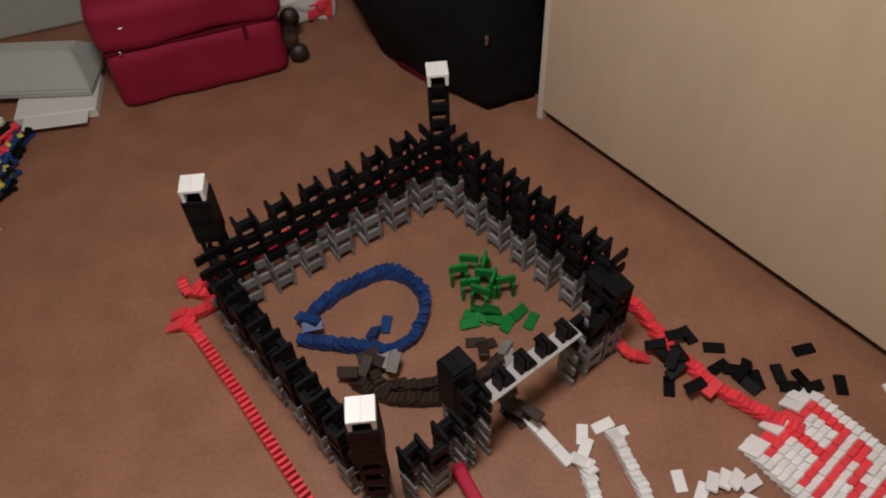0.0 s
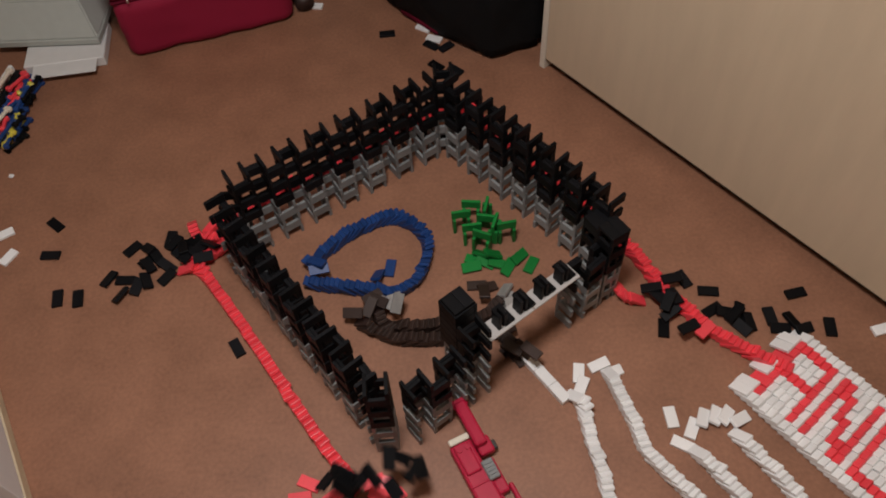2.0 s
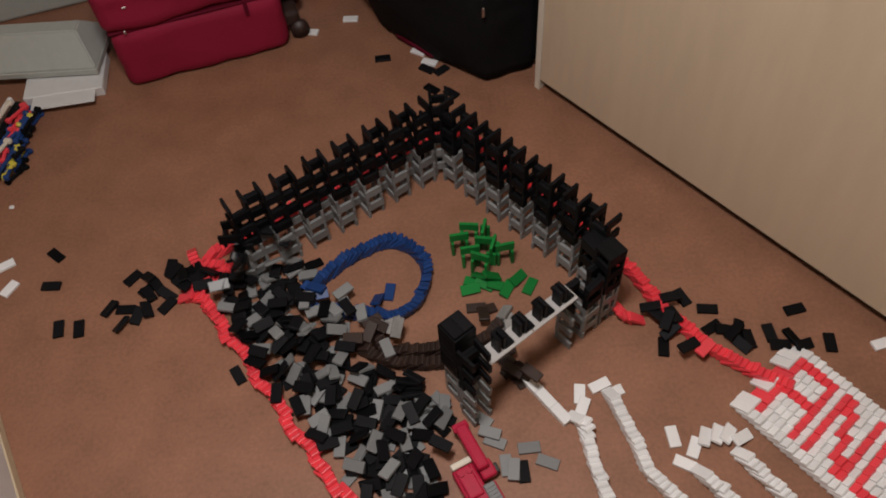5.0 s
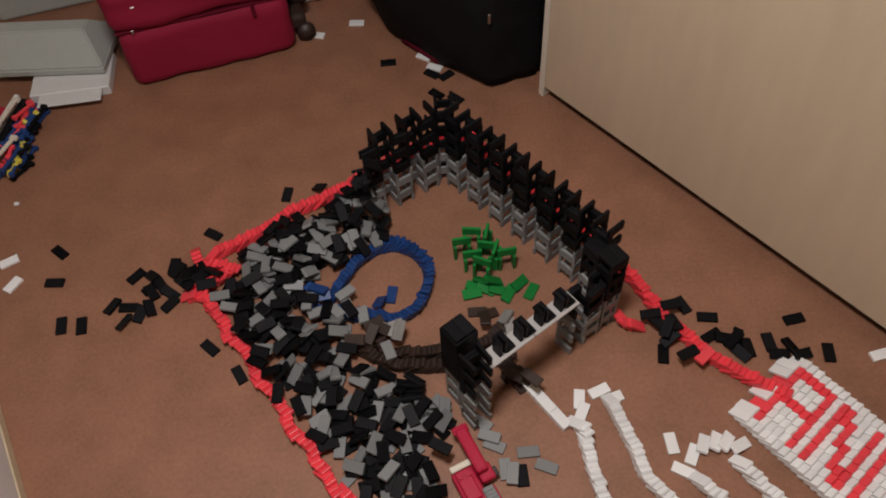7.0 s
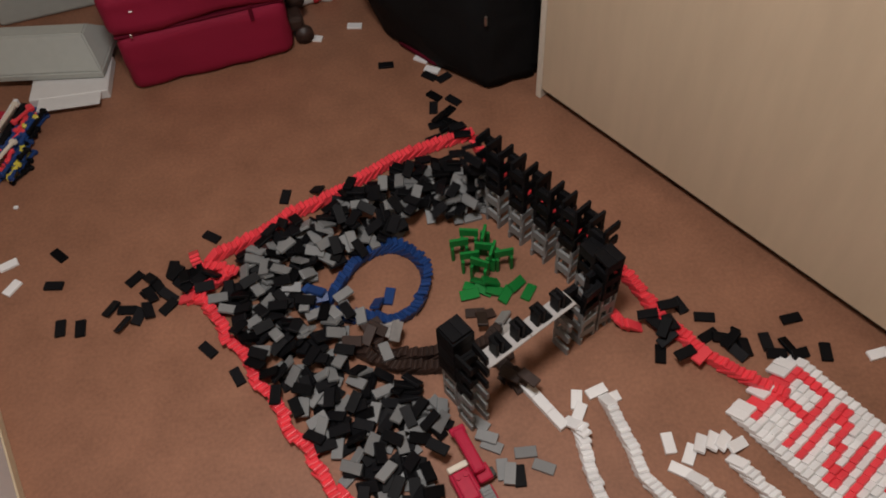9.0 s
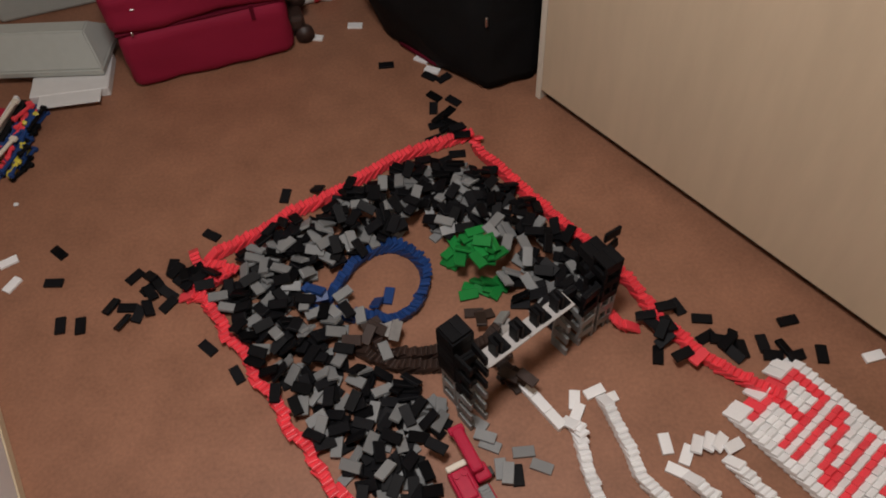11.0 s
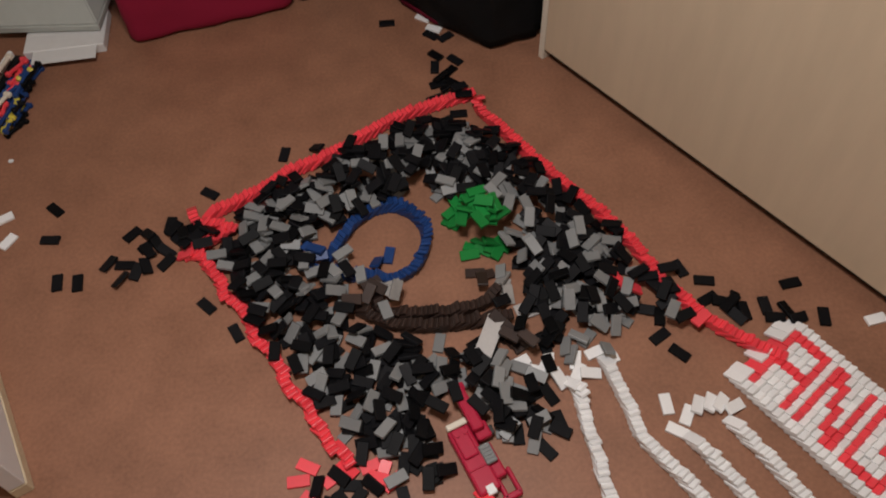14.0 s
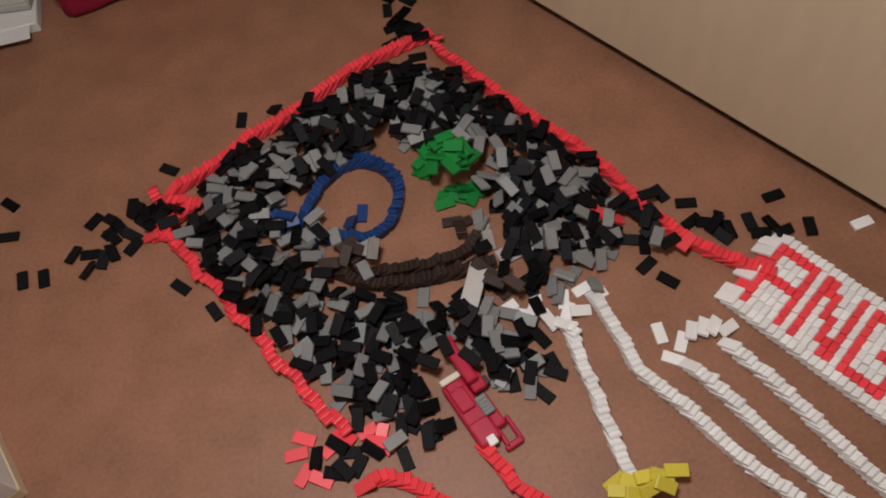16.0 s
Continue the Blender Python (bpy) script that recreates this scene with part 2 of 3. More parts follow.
def along(points, step):
    """Even steps along a smooth line through the points: place and heading."""
    pts = [Vector((*p, 0)) for p in points]
    dense = []
    for i in range(len(pts) - 1):
        p0, p1, p2, p3 = pts[max(0, i - 1)], pts[i], pts[i + 1], pts[min(len(pts) - 1, i + 2)]
        for k in range(30):
            t = k / 30
            dense.append(0.5 * (2 * p1 + (p2 - p0) * t + (2 * p0 - 5 * p1 + 4 * p2 - p3) * t * t + (3 * p1 - p0 - 3 * p2 + p3) * t ** 3))
    dense.append(pts[-1])
    out, left = [], 0.0
    for a, b in zip(dense, dense[1:]):
        d = (b - a).length
        while left <= d:
            out.append((a.lerp(b, left / d), (b - a).normalized()))
            left += step
        left -= d
    return out


def mark(m, h):
    i, j = int((m.translation.x - GX) / GS), int((m.translation.y - GY) / GS)
    if 2 <= i < 418 and 2 <= j < 418:
        GRID[i - 2:i + 3, j - 2:j + 3] = np.maximum(GRID[i - 2:i + 3, j - 2:j + 3], h)


def lying(step):
    """How steeply the dominoes of a toppled line lean on one another."""
    return math.degrees(math.asin(min(0.9, DT / step))) + 1.0


def chain(points, colour, label, group, step=0.0130, jit=0.0010, turn=2.5):
    line = line_thing("domino_line", "toppled " + group + " of plastic dominoes", "domino line")
    tilt = lying(step)
    for p, f in along(points, step):
        f = Matrix.Rotation(math.radians(rng.gauss(0, turn * (1.3 if colour == "red" else 1))), 3, "Z") @ f
        side = Vector((-f.y, f.x, 0))
        if colour == "white":
            p = p + Vector((0.001, -0.005, 0))
        m = fallen(p + side * rng.gauss(0, jit * (1.8 if colour == "red" else 1)), f, tilt + rng.uniform(-2, 2))
        domino(colour, m, label, group, line)
        mark(m, 0.030)
    return line


RED_L = "coral-red domino lying in a toppled line"
# toppled red lines round the outside of the fort
chain([(-0.60, 1.262), (-0.483, 1.326), (-0.384, 1.400), (-0.265, 1.462), (-0.112, 1.568), (0.045, 1.632), (0.100, 1.652)], "red", RED_L, "red line behind the fort")
chain([(0.135, 1.655), (0.141, 1.591), (0.264, 1.407), (0.391, 1.238), (0.474, 1.115), (0.520, 1.010), (0.566, 0.948), (0.602, 0.900), (0.653, 0.851), (0.705, 0.811), (0.735, 0.790)], "red", RED_L, "red line to the letter field")
chain([(0.475, 0.985), (0.450, 0.985), (0.430, 1.000)], "red", RED_L, "red line to the letter field")
domino("red", drop_flat(0.592, 0.882, radians(40)), "coral-red domino lying beside the toppled line", "red line to the letter field")
chain([(-0.640, 1.300), (-0.622, 1.262), (-0.590, 1.245), (-0.54, 1.225)], "red", RED_L, "red stub at the corner")
chain([(-0.645, 1.185), (-0.60, 1.18), (-0.55, 1.20)], "red", RED_L, "red stub at the corner")
chain([(0.055, 0.520), (0.078, 0.485), (0.101, 0.440), (0.148, 0.385), (0.187, 0.340)], "red", RED_L, "red line below the red machine", step=0.016)
chain([(-0.203, 0.470), (-0.157, 0.478), (-0.108, 0.465), (-0.052, 0.430), (-0.002, 0.385), (0.037, 0.340)], "red", RED_L, "red line at the front", step=0.015)

for x, y, a in [(-0.300, 0.590, -25), (-0.318, 0.560, 5), (-0.305, 0.515, 55), (-0.270, 0.500, -30), (-0.165, 0.585, 20), (-0.140, 0.570, 70), (-0.120, 0.548, 40), (-0.150, 0.555, -20), (-0.245, 0.562, 35), (-0.215, 0.580, -40)]:
    domino("red", drop_flat(x, y, radians(a)), "coral-red domino scattered at the near corner", "red dominoes at the near corner")

# standing red line beside the fort, which topples from the corner on
LINE = [(-0.652, 1.15), (-0.596, 1.14), (-0.483, 0.987), (-0.416, 0.887), (-0.317, 0.735), (-0.256, 0.648), (-0.224, 0.607)]
steps = along(LINE, 0.0150)
side_line = line_thing("domino_line", "red line of standing dominoes beside the fort, toppling over", "domino line")
for k, (p, f) in enumerate(steps):
    f = Matrix.Rotation(math.radians(rng.gauss(0, 2.0)), 3, "Z") @ f
    lie = fallen(p, f, lying(0.0150) + rng.uniform(-2, 2))
    ob = domino("red", lie, "coral-red domino standing in line, then toppled", "red line beside the fort", side_line)
    g = k / len(steps)
    nudge = Vector((-f.y, f.x, 0)) * (-0.007 * math.sin(g * 31.0) * math.sin(g * 3.0) - 0.006 * max(0.0, math.sin(g * 57.0)) + rng.gauss(0, 0.0015))
    pushed_m = Matrix.Translation(nudge) @ lie @ Matrix.Rotation(radians(rng.gauss(0, 5)), 4, "Z")
    mark(pushed_m, 0.030)
    tf = -0.25 + 1.50 * g
    tp = 4.9 - 2.4 * g
    late = [(tp, lie), (tp + 0.25, pushed_m), (16, pushed_m)]
    if tf > 0.0:
        stand = fallen(p, f, 89.5)
        MOVES.append((ob, [(0, stand), (tf, stand), (tf + 0.07, fallen(p, f, 62)), (tf + 0.16, lie)] + late))
    else:
        MOVES.append((ob, [(0, lie)] + late))

def tumble(start, end, t0, rest, lean=None):
    """Rows of a fall from start to end."""
    q0, q1 = start.to_quaternion(), end.to_quaternion()
    p0, p1 = start.translation, end.translation
    rows = [(0, start), (round(t0, 2), start)]
    if lean:
        t1, m1 = lean
        rows.append((round(t1, 2), m1))
        q0, p0, t0 = m1.to_quaternion(), m1.translation, t1
    q0.make_compatible(q1)
    for f in (0.36, 0.72):
        q = q0.slerp(q1, f)
        drop = f ** 1.7
        p = p0.lerp(p1, f)
        p.z = p0.z + (p1.z - p0.z) * drop + 0.004
        rows.append((round(t0 + rest * f, 2), Matrix.Translation(p) @ q.to_matrix().to_4x4()))
    rows.append((round(t0 + rest, 2), end))
    rows.append((16, end))
    clean = [rows[0]]
    for r in rows[1:]:
        if frame(r[0]) > frame(clean[-1][0]):
            clean.append(r)
    return clean


# ---- loose dominoes that lie still ----
RIGHT = [(0.581, 1.038, -68), (0.545, 1.024, 9), (0.633, 1.000, -8), (0.835, 0.980, 10), (0.759, 0.922, -87), (0.773, 0.888, -3), (0.804, 0.905, -66), (0.823, 0.881, 19), (0.887, 0.885, -98),
         (0.508, 0.908, 79), (0.554, 0.887, 23), (0.631, 0.949, 28), (0.660, 0.938, -9), (0.689, 0.937, 73), (0.706, 0.910, -87), (0.683, 0.896, -52), (0.527, 0.939, 29), (0.508, 0.974, -52), (0.540, 0.972, -74), (0.491, 0.999, -3),
         (0.52, 0.955, 60), (0.672, 0.925, 40)]
for x, y, a in RIGHT:
    domino("black", drop_flat(x, y, radians(a)), "black plastic domino scattered on the floor", "dominoes scattered from the fallen tower")
for x, y, a in [(1.002, 0.871, 12), (0.479, 0.689, -87), (0.519, 0.661, 62), (0.546, 0.682, 65), (0.573, 0.685, 64), (0.595, 0.683, 52), (0.623, 0.673, 27), (0.491, 0.627, -31),
                (0.296, 0.806, 81), (0.296, 0.772, 63), (0.344, 0.824, 22), (0.371, 0.804, 17)]:
    domino("white", drop_flat(x, y, radians(a)), "white plastic domino lying on the floor", "white dominoes by the lines")

WHITE_L = "white domino lying in a toppled line"
GATE_END = [(0.170, 0.808, 25), (0.202, 0.785, -15), (0.234, 0.807, 80), (0.225, 0.790, 60), (0.253, 0.757, -55), (0.325, 0.770, 0)]
gdir = (Vector((0.257, 0.744, 0)) - Vector((0.178, 0.860, 0))).normalized()
for k, (x, y, a) in enumerate(GATE_END):
    c = Vector((0.178, 0.860, 0)) + gdir * (DL * 0.5 + (DL + 0.0004) * (k // 2)) + Vector((0, 0, DT / 2 + (DT + 0.0002) * (k % 2)))
    m = basis(gdir, Vector((-gdir.y, gdir.x, 0)), c)
    end = drop_flat(x, y, radians(a))
    if m.to_quaternion().dot(end.to_quaternion()) ** 2 < 0.5:
        end = end @ pose(0, 0, 0, 0, 0, 180)
    ob = domino("white", m, "white domino lying flat in the strip to the gate, later scattered", "white line to the gate")
    MOVES.append((ob, [(0, m), (12.1, m), (12.35, end), (16, end)]))
chain([(0.265, 0.765), (0.287, 0.735), (0.297, 0.658), (0.316, 0.531), (0.334, 0.405), (0.347, 0.360)], "white", WHITE_L, "white line to the gate", step=0.0135)
chain([(0.355, 0.815), (0.390, 0.699), (0.411, 0.617), (0.480, 0.521), (0.548, 0.414), (0.609, 0.337), (0.657, 0.270)], "white", WHITE_L, "second white line", step=0.0135)
chain([(0.506, 0.622), (0.574, 0.521), (0.628, 0.424), (0.684, 0.340), (0.747, 0.245)], "white", WHITE_L, "third white line", step=0.0135)
chain([(0.600, 0.652), (0.674, 0.537), (0.726, 0.439), (0.784, 0.331), (0.832, 0.250)], "white", WHITE_L, "fourth white line", step=0.0135)
for k in range(9):
    a = rng.uniform(-30, 40)
    domino("yellow", drop_flat(0.303 + 0.115 * (k % 5) / 4, 0.385 - 0.022 * (k // 5) + rng.uniform(-0.008, 0.008), radians(a)), "yellow plastic domino lying in a small heap", "yellow dominoes")

# letter field: toppled rows, red letters on white
LET = ("111111 11...1 111111", "1....1 111..1 1.....", "1....1 1.1..1 1.....", "111111 1.11.1 1..111", "1....1 1..1.1 1....1", "1....1 1..111 1....1", "1....1 1...11 111111")
FO, FA, FB = Vector((0.629, 0.735, 0)), Vector((0.577, -0.817, 0)), Vector((0.770, 0.638, 0))
field = line_thing("letter_field", "toppled field of white dominoes with red letters", "domino field")
START = (-1, -1, 0, -1, -1, 0, -1, -1, 0)
for r in range(9):
    text = LET[7 - r].replace(" ", ".") if 1 <= r <= 7 else ""
    for c in range(START[r], 32):
        colour = "red" if 0 <= c < len(text) and text[c] == "1" else "white"
        p = FO + FB * (0.0256 * r + 0.013) + FA * (0.0167 * c)
        m = fallen(p + FB * rng.gauss(0, 0.0005), Matrix.Rotation(radians(rng.gauss(0, 1.2)), 3, "Z") @ FA, lying(0.0167) + rng.uniform(-1.5, 1.5))
        domino(colour, m, colour + " domino toppled in the letter field", "letter field of dominoes", field)

# ---- pond, trees and path inside the fort ----
def ring(points, label, group, colour, step, moved=None):
    loop = line_thing("domino_line", "toppled " + group, "domino line")
    for k, (p, f) in enumerate(along(points, step)):
        side = Vector((-f.y, f.x, 0))
        f2 = Matrix.Rotation(radians(rng.gauss(0, 4)), 3, "Z") @ f
        m = fallen(p + side * rng.gauss(0, 0.0015), f2, lying(step) + rng.uniform(-3, 3))
        ob = domino(colour, m, label, group, loop)
        mark(m, 0.034)
        if moved and moved(p):
            g, t = moved(p)
            end = Matrix.Translation(Vector(g) + p * 0) @ m
            MOVES.append((ob, [(0, m), (t, m), (t + 0.15, Matrix.Translation(Vector(g) * 0.6) @ m), (t + 0.35, end), (16, end)]))


def pushed(p):
    if p.x < -0.20 and p.y > 1.10:
        k = min(1.0, (-0.20 - p.x) / 0.12)
        return (0.035 * k, -0.035 * k, 0.0), 5.3
    return None


BLUE_L = "blue domino lying in the toppled pond outline"
ring([(-0.318, 1.142), (-0.269, 1.190), (-0.214, 1.232), (-0.128, 1.266), (-0.072, 1.245), (-0.032, 1.180), (-0.052, 1.092), (-0.108, 1.050), (-0.211, 1.062), (-0.300, 1.078)], BLUE_L, "pond of blue dominoes", "blue", 0.0125, pushed)
for x, y, a in [(-0.125, 1.121, 80), (-0.154, 1.091, 75), (-0.315, 1.128, -40), (-0.295, 1.105, 10), (-0.300, 1.120, 150)]:
    domino("blue", drop_flat(x, y, radians(a)), "blue domino lying by the pond outline", "pond of blue dominoes")
BROWN_L = "brown domino lying in the toppled path"
ring([(-0.165, 1.005), (-0.140, 0.962), (-0.100, 0.948), (-0.045, 0.942), (0.020, 0.944), (0.080, 0.955), (0.115, 0.980)], BROWN_L, "path of brown dominoes", "brown", 0.0125)
ring([(-0.205, 0.972), (-0.165, 0.945), (-0.118, 0.920), (-0.050, 0.908), (0.020, 0.908), (0.075, 0.915), (0.130, 0.920)], BROWN_L, "path of brown dominoes", "brown", 0.0125)
for x, y, a in [(-0.118, 1.010, 20), (-0.125, 0.992, -30), (-0.105, 0.985, 70), (0.155, 1.010, 80), (0.160, 0.985, 95), (0.150, 1.030, 60)]:
    domino("clear", drop_flat(x, y, radians(a)), "clear greyish plastic domino lying by the path", "clear dominoes")
for x, y, a in [(0.150, 0.880, 35), (0.165, 0.868, 40), (0.180, 0.850, 30), (0.135, 0.895, -50), (-0.165, 1.02, 30), (-0.15, 1.00, -30), (-0.17, 0.985, 60), (0.085, 1.055, 0), (0.11, 1.045, 20), (0.10, 1.02, 90), (0.13, 0.90, -40), (0.155, 0.875, -40), (0.175, 0.86, -35), (0.15, 0.855, -35), (0.19, 0.84, -45), (-0.21, 0.975, -10)]:
    domino("brown", drop_flat(x, y, radians(a)), "brown domino lying in the toppled path", "path of brown dominoes")

# green dominoes that lie flat from the start
for x, y, a in [(0.085, 1.130, -20), (0.110, 1.118, -25), (0.140, 1.112, -10), (0.075, 1.105, 10), (0.165, 1.100, 60), (0.195, 1.128, 45), (0.222, 1.105, 60), (0.105, 1.138, 150), (0.130, 1.130, 10)]:
    m = drop_flat(x, y, radians(a))
    ob = domino("green", m, "green domino lying on the floor", "green arches")
    shove = Matrix.Translation((-0.55 * max(0.0, x - 0.13), 0.3 * max(0.0, x - 0.13), 0.004 if x > 0.13 else 0.0)) @ m
    if x > 0.13:
        MOVES.append((ob, [(0, m), (10.6, m), (10.9, shove), (16, shove)]))

# green trees: arches of two legs with a lintel; knocked flat late
GREEN_L = "green domino of a small arch, standing until knocked flat"
for k, (x, y, a) in enumerate([(0.058, 1.232, 6), (0.085, 1.262, -8), (0.122, 1.252, 75), (0.120, 1.215, -12), (0.082, 1.190, 4), (0.168, 1.190, 8), (0.105, 1.165, -25), (0.140, 1.200, 70)]):
    c, s = math.cos(radians(a)), math.sin(radians(a))
    d = Vector((c, s, 0))
    e = Vector((-s, c, 0))
    up = Vector((0, 0, 1))
    o = Vector((x, y, 0))
    t0 = 9.6 + 0.12 * k
    poses = [(basis(up, e, o - d * 0.018 + up * DL / 2)), (basis(up, e, o + d * 0.018 + up * DL / 2)), (basis(d, up, o + up * (DL + DW / 2)))]
    for j, m in enumerate(poses):
        gx, gy = x - 0.008 + rng.uniform(-0.03, 0.012), y - 0.012 + rng.uniform(-0.02, 0.02)
        end = drop_flat(gx, gy, rng.uniform(0, 3.1))
        if m.to_quaternion().dot(end.to_quaternion()) ** 2 < 0.5:
            end = end @ pose(0, 0, 0, 0, 180, 0)
        ob = domino("green", m, GREEN_L, "green arches")
        MOVES.append((ob, tumble(m, end, t0 + 0.04 * j, 0.35)))

# the toy machine takes up room on the floor
TOY = (0.060, 0.598, -66)
tu, tv = [a.ravel() for a in np.meshgrid(np.linspace(-0.14, 0.12, 90), np.linspace(-0.045, 0.045, 32))]
ti, tj = cells(TOY[0], TOY[1], math.cos(radians(TOY[2])), math.sin(radians(TOY[2])), tu, tv)
np.maximum.at(GRID, (ti, tj), 0.052)

# ---- the fort ----
L, F, R, N = (Vector((-0.506, 1.196, 0)), Vector((0.033, 1.524, 0)), Vector((0.426, 1.050, 0)), Vector((-0.113, 0.666, 0)))
COURSE = 0.0257
PIECES = []


def add_piece(colour, m, t0, kind, info):
    PIECES.append((t0, colour, m, kind, info))


def zigzag_wall(a, b, inward, when, name, s_from=0.039, s_to=None, courses=11, grey=5, shift=0.007):
    """A folded wall from a to b: slats on edge, by turns on the inner and the outer line, stacked between cross pieces on edge."""
    d = (b - a).normalized()
    up = Vector((0, 0, 1))
    length = (b - a).length
    s_to = length - 0.045 if s_to is None else s_to
    n = max(1, round((s_to - s_from) / 0.0417))
    n -= 1 - n % 2 if n > 5 else 0
    gap = (s_to - s_from) / n
    for k in range(courses):
        cross = k % 2 == 0
        for i in range(n + 1 if cross else n):
            s = s_from + gap * (i if cross else i + 0.5)
            t0 = when(s / length) + 0.05 * (courses - k) / courses + rng.uniform(-0.03, 0.03)
            turn = Matrix.Rotation(radians(rng.gauss(0, 2.0)), 3, "Z")
            w = 0.0 if cross else (DL / 2 - DT / 2) * (1 if i % 2 == 0 else -1)
            c = a + d * (s + rng.gauss(0, 0.0006)) + inward * (shift + w + rng.gauss(0, 0.0008)) + up * (k * COURSE + DW / 2)
            info = (s, k, d, inward, a)
            add_piece("grey" if k < grey else "black", basis(turn @ (inward if cross else d), up, c), t0, name, info)
            if k >= grey and not cross:
                # the black slats are two dominoes thick
                add_piece("black", basis(turn @ d, up, c + inward * (1.04 * DT if i % 2 else -1.04 * DT)), t0, name, info)


def lin(t0, t1):
    return lambda f: t0 + (t1 - t0) * f


def inw(a, b):
    d = (b - a).normalized()
    return Vector((d.y, -d.x, 0)) if Vector((d.y, -d.x, 0)).dot(Vector((-0.06, 1.11, 0)) - a) > 0 else Vector((-d.y, d.x, 0))


zigzag_wall(N, L, inw(N, L), lin(2.35, 4.90), "near_left", shift=-0.018)
zigzag_wall(L, F, inw(L, F), lin(5.00, 8.12), "far_left")
zigzag_wall(F, R, inw(F, R), lin(8.12, 11.15), "far_right")
dNR = (R - N).normalized()
zigzag_wall(N, R, inw(N, R), lin(2.15, 5.2), "stub", 0.040, 0.165, courses=9, shift=-0.008)
zigzag_wall(N, R, inw(N, R), lin(11.93, 11.93), "near_post", 0.188, 0.230, courses=11, shift=-0.008)
zigzag_wall(N, R, inw(N, R), lin(14.26, 11.1), "right_post", 0.480, 0.605, courses=8, shift=0.0)


def tower(c, d, courses, name, when, caps, solid_from):
    """A square tower: open log-cabin courses on edge, then closed ones, under a white table of two legs and a top."""
    e = Vector((-d.y, d.x, 0))
    up = Vector((0, 0, 1))
    off = DL / 2 - DT / 2

    def put(col, k, xa, ya, p):
        add_piece(col, basis(xa, ya, c + p), when(k) + rng.uniform(-0.02, 0.02), name, (0, k, d, e, c))

    for k in range(courses):
        col = "grey" if k < 5 else "black"
        z = up * (k * COURSE + DW / 2)
        along_d = k % 2 == 1
        for sgn in (-1, 1):
            shift = DT / 2 * sgn if k >= solid_from else 0.0
            out = DL / 2 if k >= solid_from else off
            if along_d or k >= solid_from:
                put(col, k, d, up, z + e * out * sgn + d * shift)
            if not along_d or k >= solid_from:
                put(col, k, e, up, z + d * out * sgn - e * shift)
    if not caps:
        for sgn in (-1, 1):
            put("black", courses - 1, e, d, d * (DW / 2 + 0.0001) * sgn + up * (courses * COURSE + DT / 2))
    else:
        z = courses * COURSE
        for sgn in (-1, 1):
            put("white", courses, e, up, d * off * sgn + up * (z + DW / 2))
            put("white", courses, e, d, d * (DW / 2 + 0.0001) * sgn + up * (z + DW + DT / 2 + 0.0003))


FACING = Vector((1, 0.04, 0)).normalized()
dFL = (F - L).normalized()
tower(Vector((-0.482, 1.208, 0)), FACING, 16, "tower_left", lambda k: 0.72 if k > 7 else 4.95, True, 11)
tower(Vector((0.034, 1.518, 0)), FACING, 16, "tower_far", lambda k: 0.33 if k > 10 else 8.1, True, 99)
tower(Vector((-0.133, 0.676, 0)), FACING, 16, "tower_near", lambda k: 1.50 if k > 10 else 2.2, True, 11)
tower(R - dNR * 0.060, dFL, 10, "tower_right", lambda k: 11.08, False, 99)
tower(N + dNR * 0.612 + inw(N, R) * 0.05, dFL, 9, "tower_right", lambda k: 11.2, False, 99)
# second black stack behind the near gate post
tower(N + dNR * 0.205 + inw(N, R) * 0.060 + dNR * 0.016, dNR, 11, "near_post", lambda k: 11.95, False, 5)

# gate bridge: white plank, with black and white dominoes standing on it
BZ = 8 * COURSE + 0.0025
plank_c = N + dNR * 0.295
inNR = inw(N, R)
bmp = box_bm(0.128, 0.042, 0.005, 0.001)
plank = tagged(mesh_ob("plank", bmp, material("plank_grey_white", (0.42, 0.40, 0.385), 0.4, 0.06, 120, 0.03)), "long white plastic strip bridging the gate", "strip")
p_start = basis(dNR, inNR, plank_c + Vector((0, 0, BZ)))
p_end = basis(Vector((0.40, 0.90, 0.12)), Vector((-0.9, 0.40, 0.05)), (0.100, 0.850, 0.036))
MOVES.append((plank, [(0, p_start), (11.90, p_start), (12.02, Matrix.Translation((-0.03, -0.01, -0.06)) @ p_start), (12.25, basis(Vector((0.7, 0.72, 0.25)), Vector((-0.7, 0.7, 0)), (0.15, 0.84, 0.10))), (12.40, p_end), (16, p_end)]))
plank2 = copy_thing(plank, basis(dNR, inNR, N + dNR * 0.425 + Vector((0, 0, BZ))))
q_start = basis(dNR, inNR, N + dNR * 0.425 + Vector((0, 0, BZ)))
q_end = basis(Vector((0.9, 0.3, 0)), Vector((-0.3, 0.9, 0)), (0.235, 0.955, 0.006))
MOVES.append((plank2, [(0, q_start), (11.88, q_start), (12.02, Matrix.Translation((-0.02, 0.01, -0.08)) @ q_start), (12.25, q_end), (16, q_end)]))
for k in range(8):
    s = 0.258 + 0.0285 * k
    c = N + dNR * s + Vector((0, 0, BZ + 0.0025))
    if k % 2 == 0:
        continue
    for o in (-0.0135, 0.0):
        add_piece("black", basis(Vector((0, 0, 1)), inNR, c + dNR * o + Vector((0, 0, DL / 2))), 11.90, "bridge", (s, 4, dNR, inNR, N))
    add_piece("black", basis(inNR, dNR, c + dNR * 0.0125 + inNR * 0.010 + Vector((0, 0, DT / 2))), 11.90, "bridge", (s, 4, dNR, inNR, N))

